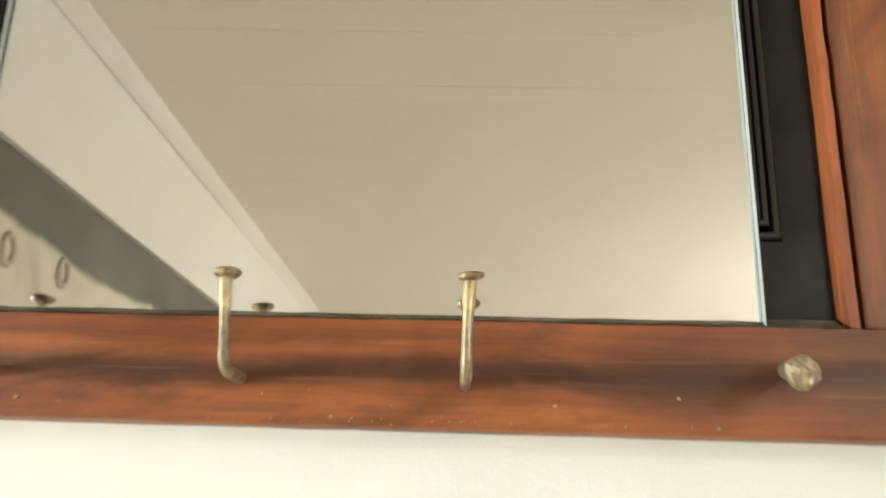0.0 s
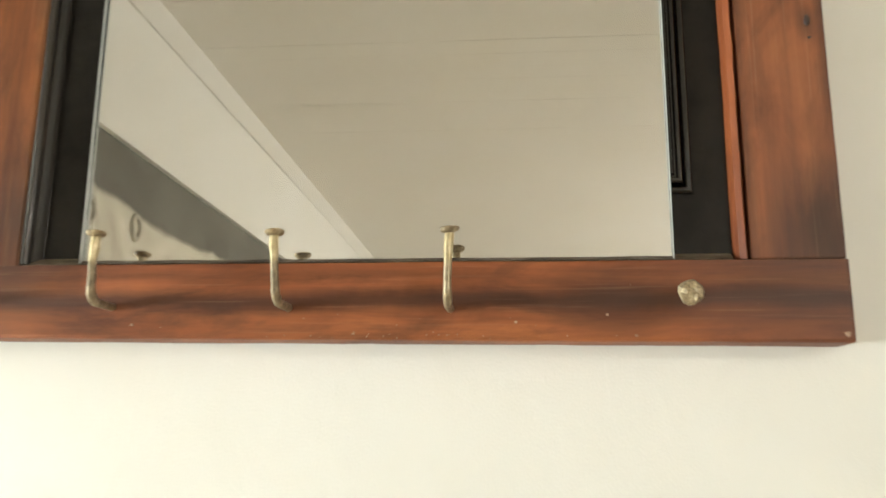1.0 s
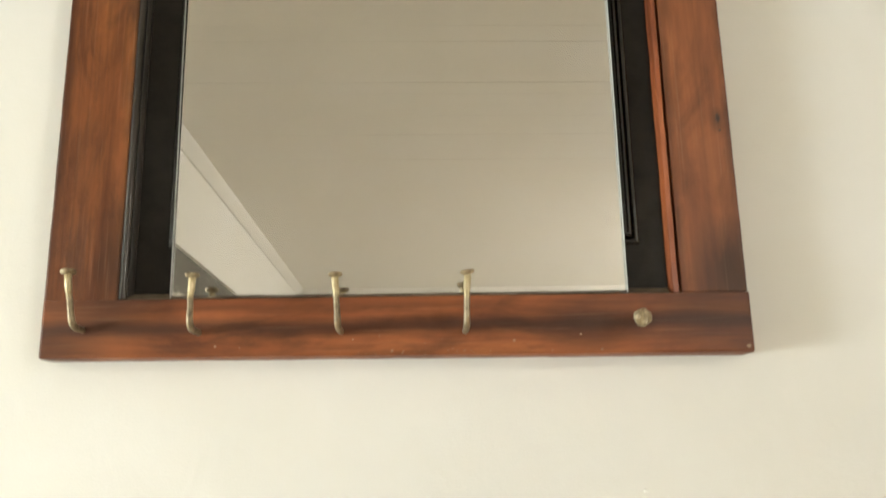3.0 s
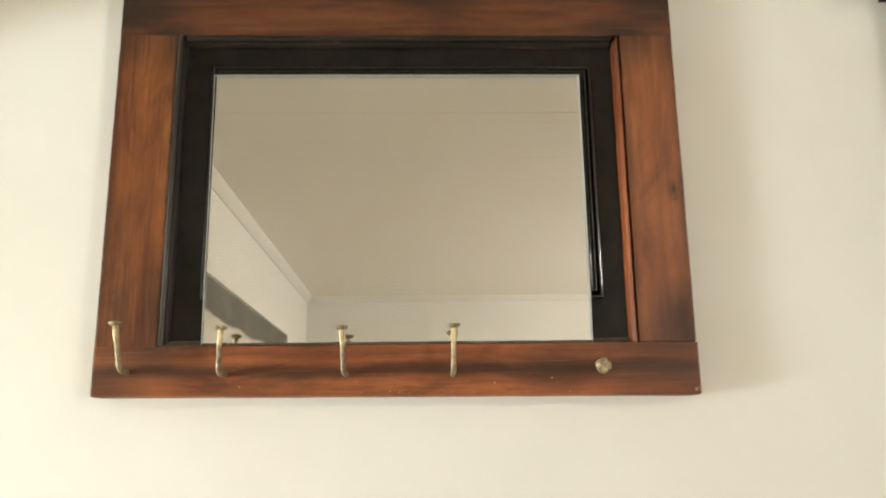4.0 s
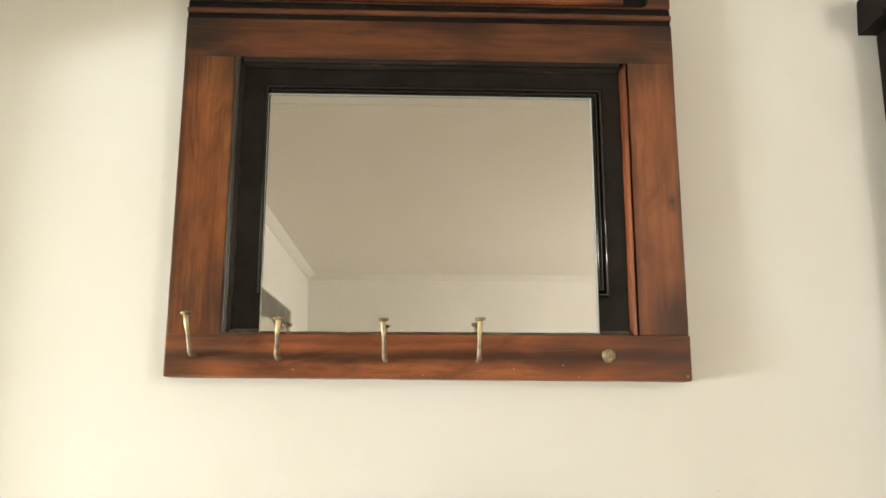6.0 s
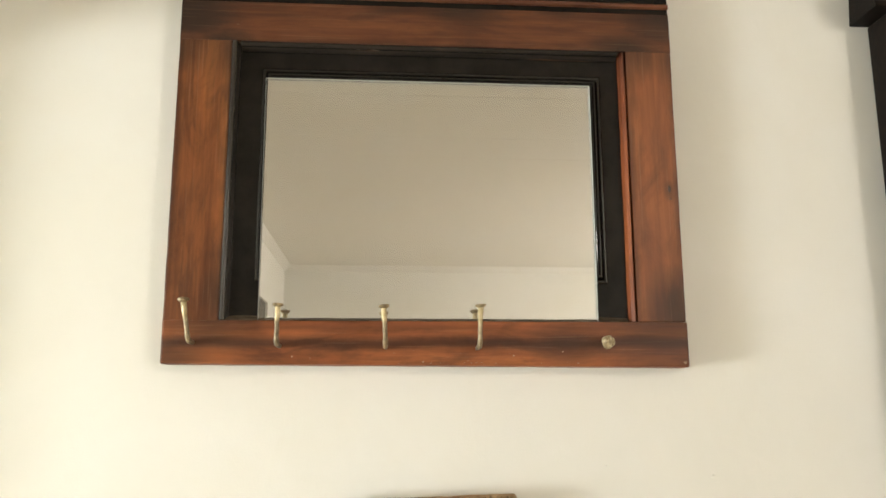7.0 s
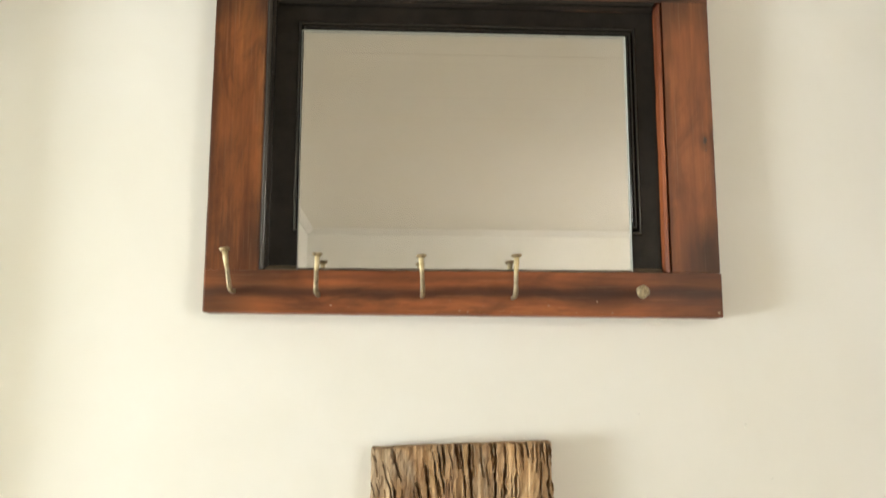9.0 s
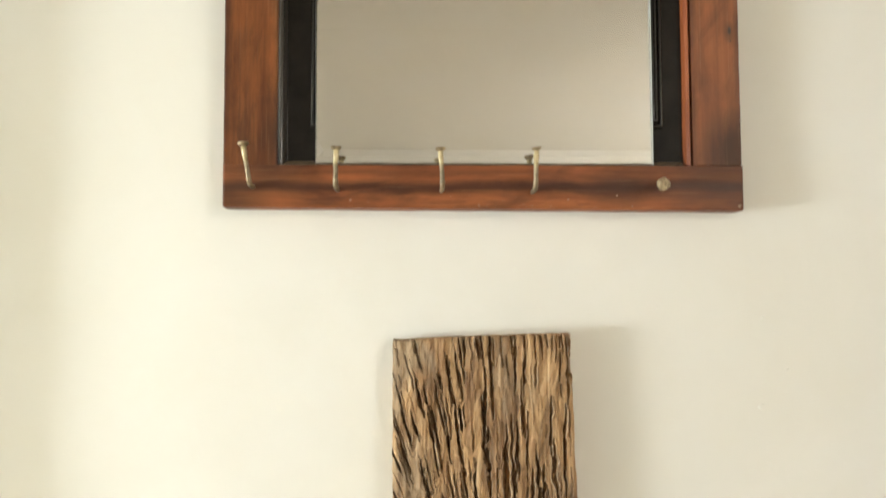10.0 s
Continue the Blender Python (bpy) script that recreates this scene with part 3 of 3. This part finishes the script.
def upper_board():
    """A board with a sunk, round-ended tray."""
    bm = bmesh.new()
    z0, z1 = Z_TOP1 + 0.0295, Z_TOP1 + 0.20
    bx0, bx1 = X0, X1 - 0.002
    hx0, hx1, hz0, hz1, r = bx0 + 0.034, bx1 - 0.034, z0 + 0.0012, z1 - 0.03, 0.012

    def loop(x0, x1, p0, p1, rad, y):
        ring = []
        for cx, cz, a0 in ((x1 - rad, p0 + rad, -90), (x1 - rad, p1 - rad, 0), (x0 + rad, p1 - rad, 90), (x0 + rad, p0 + rad, 180)):
            for k in range(5):
                a = radians(a0 + 90 * k / 4)
                ring.append(bm.verts.new((cx + rad * math.cos(a), y, cz + rad * math.sin(a))))
        return ring
    rings = [loop(bx0, bx1, z0, z1, 0.002, -0.001), loop(bx0, bx1, z0, z1, 0.002, FRONT), loop(hx0, hx1, hz0, hz1, r, FRONT),
             loop(hx0 + 0.003, hx1 - 0.003, hz0 + 0.003, hz1 - 0.003, r, FRONT + 0.004), loop(hx0 + 0.004, hx1 - 0.004, hz0 + 0.004, hz1 - 0.004, r, -0.018)]
    for a, b in zip(rings, rings[1:]):
        n = len(a)
        for i in range(n):
            f = bm.faces.new((a[i], a[(i + 1) % n], b[(i + 1) % n], b[i]))
            f.material_index = 1 if a in rings[2:] else 0
    f = bm.faces.new(rings[-1])
    f.material_index = 1
    bm.faces.new(rings[0])
    return bm, (hx0 + 0.006, hx1 - 0.006, hz0 + 0.006, hz1 - 0.006)


bm, tray = upper_board()
board = part("upper_board", bm, wood_top, rack, "red-brown upper board with a sunk black-edged tray")
board.data.materials.append(black_wood)
bm = new_box(tray[0] + 0.006, tray[1] - 0.03, -0.024, -0.0175, tray[2] + 0.004, tray[3], bevel=0.003)
part("upper_panel", bm, wood_rail, rack, "red-brown sunk panel")


# ------------------------------------------------------------ hooks
def tube(bm, points, radii, sides=10, flat=1.0):
    rings = []
    for i, (p, r) in enumerate(zip(points, radii)):
        p = Vector(p)
        t = (Vector(points[min(i + 1, len(points) - 1)]) - Vector(points[max(i - 1, 0)])).normalized()
        u = Vector((1, 0, 0))
        u = (u - t * u.dot(t)).normalized()
        v = t.cross(u)
        rings.append([bm.verts.new(p + r * (math.cos(2 * math.pi * k / sides) * u * flat + math.sin(2 * math.pi * k / sides) * v)) for k in range(sides)])
    for a, b in zip(rings, rings[1:]):
        for k in range(sides):
            bm.faces.new((a[k], a[(k + 1) % sides], b[(k + 1) % sides], b[k]))
    bm.faces.new(rings[0])
    bm.faces.new(rings[-1])
    return bm


def nail_hook(x, z, reach, rise, lean, seed, tilt):
    """A large nail driven into the rail and bent upwards, its head at the top."""
    ob = thing("nail_hook", (x, FRONT, z), "large brass-plated nail bent upwards as a hook on the bottom rail", "hook", "nail hooks on the rail")
    rnd = random.Random(seed)
    pts, rad = [], []
    pts += [(0, 0.012, -0.001), (0, 0.0, -0.001), (0, -reach * 0.35, -0.0012)]
    rad += [0.0031, 0.0032, 0.0033]
    c = 0.013
    for k in range(1, 8):
        a = radians(90 * k / 7)
        pts.append((lean * 0.15 * k / 7, -(reach - c) - c * math.sin(a), c - c * math.cos(a) - 0.0012))
        rad.append(0.0033 + 0.0003 * math.sin(2 * a))
    n = 8
    for k in range(1, n + 1):
        f = k / n
        pts.append((lean * (0.15 + 0.85 * f) + rnd.uniform(-0.0003, 0.0003), -reach - 0.0015 * math.sin(f * 3) + tilt * f, c + (rise - c) * f))
        rad.append(0.0032 if f < 0.58 else 0.0038)
    bm = tube(bm=bmesh.new(), points=pts, radii=rad, sides=12)
    part("shank", wear_edges(bm, 0.00018, 120, seed), brass, ob, smooth=True)
    top = Vector(pts[-1])
    bm = bmesh.new()
    tube(bm, [top + Vector((0, 0, dz)) for dz in (-0.0025, -0.0010, 0.0008, 0.0020, 0.0026)], [0.0042, 0.0070, 0.0080, 0.0074, 0.0045], sides=16)
    bmesh.ops.rotate(bm, verts=bm.verts[:], cent=top, matrix=Euler((radians(rnd.uniform(-6, 8)), radians(rnd.uniform(-5, 5)), 0)).to_matrix())
    part("head", wear_edges(bm, 0.0005, 140, seed + 3), head_brass, ob, "flat hammered head", smooth=False)
    return ob


nail_hook(-0.3345, 1.5305, 0.028, 0.056, -0.010, 1, 0.004)
nail_hook(-0.2140, 1.5260, 0.038, 0.0525, 0.001, 2, 0.0)
nail_hook(-0.0650, 1.5250, 0.040, 0.052, -0.003, 3, 0.0)
nail_hook(0.0665, 1.5238, 0.033, 0.056, 0.0015, 4, 0.0)


def nail_stub(x, z):
    ob = thing("nail_stub", (x, FRONT, z), "straight brass-plated nail stub with a hammered head on the bottom rail", "hook", "nail hooks on the rail")
    bm = tube(bmesh.new(), [(0, 0.012, 0.004), (0, 0, 0.003), (-0.002, -0.018, 0.001), (-0.005, -0.034, -0.003)], [0.0045, 0.0048, 0.0050, 0.0052], sides=10)
    part("shank", wear_edges(bm, 0.0004, 150, 7), brass, ob, smooth=True)
    bm = tube(bmesh.new(), [(-0.005, -0.032, -0.003), (-0.0053, -0.034, -0.003), (-0.0056, -0.038, -0.0032), (-0.006, -0.041, -0.0034), (-0.006, -0.042, -0.0034)],
              [0.0052, 0.0088, 0.0094, 0.0078, 0.0040], sides=14)
    part("head", wear_edges(bm, 0.0024, 230, 9), head_brass, ob, "lumpy hammered head")


nail_stub(0.2530, 1.5325)

# ------------------------------------------------------------ weathered timber block under the rack
def timber_block():
    ob = thing("timber_block", (-0.0080, 0, 0.93), "deeply cracked weathered brown hardwood block on the wall", "wood block")
    w, h, d, step = 0.255, 0.3890, 0.036, 0.00115
    nx, nz = int(w / step), int(h / step)
    xs = np.linspace(-w / 2, w / 2, nx + 1)
    zs = np.linspace(0, h, nz + 1)
    X, Z = np.meshgrid(xs, zs)

    def field(fx, fz, shift):
        return np.array([[noise.noise(Vector((x * fx, shift, z * fz))) for x in xs] for z in zs])

    bend = field(22, 7, 1.0)
    ripple = field(60, 60, 2.0)
    plates = field(75, 13, 3.0)
    fibre = field(330, 16, 4.0)
    broad = field(30, 9, 5.0)
    crumbs = field(140, 60, 6.0)
    jag = field(110, 70, 7.0)
    kink = field(26, 38, 8.0)
    # long tapering cracks along the bending grain: place, half length, half width, depth, slope
    rnd = random.Random(11)
    depth, lip = np.zeros_like(X), np.zeros_like(X)
    for k in range(290):
        cx, cz = rnd.uniform(-0.125, 0.125), rnd.uniform(0.0, h + 0.02)
        slope = -0.34 * min(1.0, max(0.0, (0.03 - cx) / 0.15)) * (1.15 - cz / h * 0.4) + rnd.uniform(-0.05, 0.05)
        kind = rnd.random()
        if kind < 0.33:
            half, wide, deep = rnd.uniform(0.020, 0.065), rnd.uniform(0.0009, 0.0022), rnd.uniform(0.012, 0.020)
        elif kind < 0.6:
            half, wide, deep = rnd.uniform(0.014, 0.050), rnd.uniform(0.0006, 0.0014), rnd.uniform(0.005, 0.010)
        else:
            half, wide, deep = rnd.uniform(0.006, 0.028), rnd.uniform(0.0004, 0.0008), rnd.uniform(0.0015, 0.004)
        along = (Z - cz) / half
        axis = cx + slope * (Z - cz) + 0.0022 * bend + 0.0011 * ripple + 0.0018 * np.clip(kink * 2.5, -0.5, 0.5)
        taper = np.clip(1 - along ** 2, 0, 1)
        side = (X - axis) / (wide * np.sqrt(taper) * np.clip(0.85 + 1.3 * jag, 0.25, 1.7) + 1e-5)
        cut = np.clip((1.45 - np.abs(side)) * 1.8, 0, 1) * (taper > 0)
        lip = np.maximum(lip, 0.0011 * np.clip(1 - np.abs(side - 2.1), 0, 1) * np.sqrt(taper) * (wide > 0.0011))
        depth = np.maximum(depth, cut * deep * np.sqrt(taper))
    rough = 0.0007 * fibre + 0.0024 * broad + 0.0015 * np.clip(plates * 6, -0.5, 0.5) + 0.0013 * np.clip(crumbs * 3, -0.3, 0.6)
    lean = 0.0085 * (X + w / 2) / w
    top = h - 0.0085 + lean
    edge = np.minimum(np.minimum(X + w / 2, w / 2 - X), h - Z)
    Y = -d + depth - rough - lip * (depth < 0.001) + 0.005 * np.exp(-edge / 0.0028)
    flare = 0.0085 * np.clip(X / (w / 2), 0, 1) * (1 - Z / h) * 1.4
    ragged = 0.0011 * ripple * (np.abs(X) > w / 2 - 0.002)
    PX, PZ = X + flare + ragged, Z * top / h + 0.0012 * broad * (Z > h - 0.002)
    verts = [tuple(v) for v in np.stack([PX, Y, PZ], axis=2).reshape(-1, 3).tolist()]
    n = nx + 1
    faces = [(i * n + j, i * n + j + 1, (i + 1) * n + j + 1, (i + 1) * n + j) for i in range(nz) for j in range(nx)]
    rim = [j for j in range(n)] + [i * n + nx for i in range(1, nz + 1)] + [nz * n + j for j in range(nx - 1, -1, -1)] + [i * n for i in range(nz - 1, 0, -1)]
    prev = rim
    for y in (-0.020, -0.010, -0.0005):
        start = len(verts)
        for k in rim:
            x, _, z = verts[k]
            verts.append((x + 0.0009 * noise.noise(Vector((x * 60, y * 99, z * 60))), y, z + 0.0009 * noise.noise(Vector((x * 50, y * 77, z * 50 + 4)))))
        ring = list(range(start, start + len(rim)))
        faces += [(prev[(k + 1) % len(rim)], prev[k], ring[k], ring[(k + 1) % len(rim)]) for k in range(len(rim))]
        prev = ring
    faces.append(tuple(prev))
    me = bpy.data.meshes.new("body")
    me.from_pydata(verts, [], faces)
    me.materials.append(timber)
    body = new("body", me)
    body.parent = ob
    return ob


timber_block()


def matt_black():
    n = Nodes("matt_black_stained_wood")
    grain = n.noise(n.scaled((0.2, 1, 1)), 110, 5, 0.6, 0.3)
    return n.finish(n.ramp(grain, [(0.3, (0.006, 0.005, 0.004)), (0.75, (0.016, 0.011, 0.008))]), 0.55, n.bump(grain, 0.2, 0.001), specular=0.1)


black_matt = matt_black()


# ------------------------------------------------------------ dark framed piece further along the wall
def dark_frame():
    ob = thing("picture_frame", (0.688, 0, 1.219), "black-stained wooden frame with a projecting top moulding on the wall", "frame")
    crown = [(-0.001, 0.836), (-0.076, 0.836), (-0.082, 0.840), (-0.085, 0.850), (-0.090, 0.862), (-0.090, 0.895), (-0.001, 0.895)]
    bm = bmesh.new()
    prism(bm, crown, 0, 0.0, 0.60, mitre_a=0.0)
    for v in bm.verts:
        if v.co.x < 0.3 and v.co.z > 0.858:
            v.co.x += 0.010
        elif v.co.x < 0.3 and v.co.z < 0.838:
            v.co.x += 0.006
    part("top_moulding", bm, black_matt, ob)
    for x in (0.035, 0.498):
        part("stile", new_box(x, x + 0.06, -0.070, -0.001, 0.0, 0.8355, bevel=0.003), black_matt, ob)
    part("rail", new_box(0.0955, 0.4975, -0.066, -0.001, 0.0, 0.06, bevel=0.003), black_matt, ob)
    part("rail", new_box(0.0955, 0.4975, -0.066, -0.001, 0.772, 0.835, bevel=0.003), black_matt, ob)
    part("backing", new_box(0.0945, 0.4985, -0.018, -0.002, 0.0605, 0.7715), wood_rail, ob, "red-brown backing board")


dark_frame()


# ------------------------------------------------------------ small marks of wear
def flake(bm, x, y, z, r, seed, thick=0.0006):
    """A thin ragged fleck lying on a face that looks along -y."""
    rnd = random.Random(seed)
    n = 9
    ring = [(x + r * rnd.uniform(0.6, 1.1) * math.cos(2 * math.pi * k / n), z + r * rnd.uniform(0.5, 1.0) * math.sin(2 * math.pi * k / n)) for k in range(n)]
    low = [bm.verts.new((p, y + 0.0006, q)) for p, q in ring]
    high = [bm.verts.new((x + (p - x) * 0.8, y - thick, z + (q - z) * 0.8)) for p, q in ring]
    bm.faces.new(high)
    for k in range(n):
        bm.faces.new((low[k], low[(k + 1) % n], high[(k + 1) % n], high[k]))


def plaster():
    n = Nodes("pale_plaster_flecks")
    v = n.noise(n.scaled((1, 1, 1)), 300, 3)
    return n.finish(n.ramp(v, [(0.3, (0.22, 0.13, 0.08)), (0.7, (0.42, 0.30, 0.20))]), 0.85)


plaster_mat = plaster()
bm = bmesh.new()
rnd = random.Random(21)
for k in range(34):
    x = rnd.gauss(0.06, 0.075)
    low = rnd.random() < 0.55
    flake(bm, max(-0.36, min(0.37, x)), FRONT - 0.0007, -0.0042 * (x + 0.378) / 0.755 + (rnd.uniform(0.0015, 0.005) if low else rnd.uniform(0.005, 0.026)),
          rnd.uniform(0.0003, 0.0008) if k % 11 else 0.0014, k, 0.0003)
flake(bm, 0.3705, FRONT - 0.0005, 0.0025, 0.0030, 401)
flake(bm, -0.196, FRONT - 0.0005, 0.0105, 0.0016, 402)
tagged(part("plaster_flecks", bm, plaster_mat, rack, "pale plaster flecks stuck to the rail"), kind="stuff")


def knot_wood():
    n = Nodes("dark_knot_wood")
    v = n.noise(n.scaled((1, 1, 0.3)), 160, 4)
    return n.finish(n.ramp(v, [(0.3, (0.010, 0.007, 0.005)), (0.7, (0.045, 0.020, 0.010))]), 0.5)


knot_mat = knot_wood()
bm = bmesh.new()
flake(bm, 0.3615, FRONT + 0.0002, 0.264, 0.0032, 77, 0.0003)
for v in bm.verts:
    v.co.z = 0.264 + (v.co.z - 0.264) * 2.2
flake(bm, 0.3625, FRONT + 0.0002, 0.248, 0.0018, 78, 0.0003)
part("knot", bm, knot_mat, rack, "dark split knot")

for x, z, r in ((0.4165, 1.3387, 0.0045), (0.4110, 1.2075, 0.0065), (0.2568, 1.3545, 0.0030), (0.452, 1.262, 0.0022)):
    bm = bmesh.new()
    flake(bm, x, 0.0, z, r, int(x * 1000), 0.0018)
    part("plaster_chip", bm, wall_paint, north)
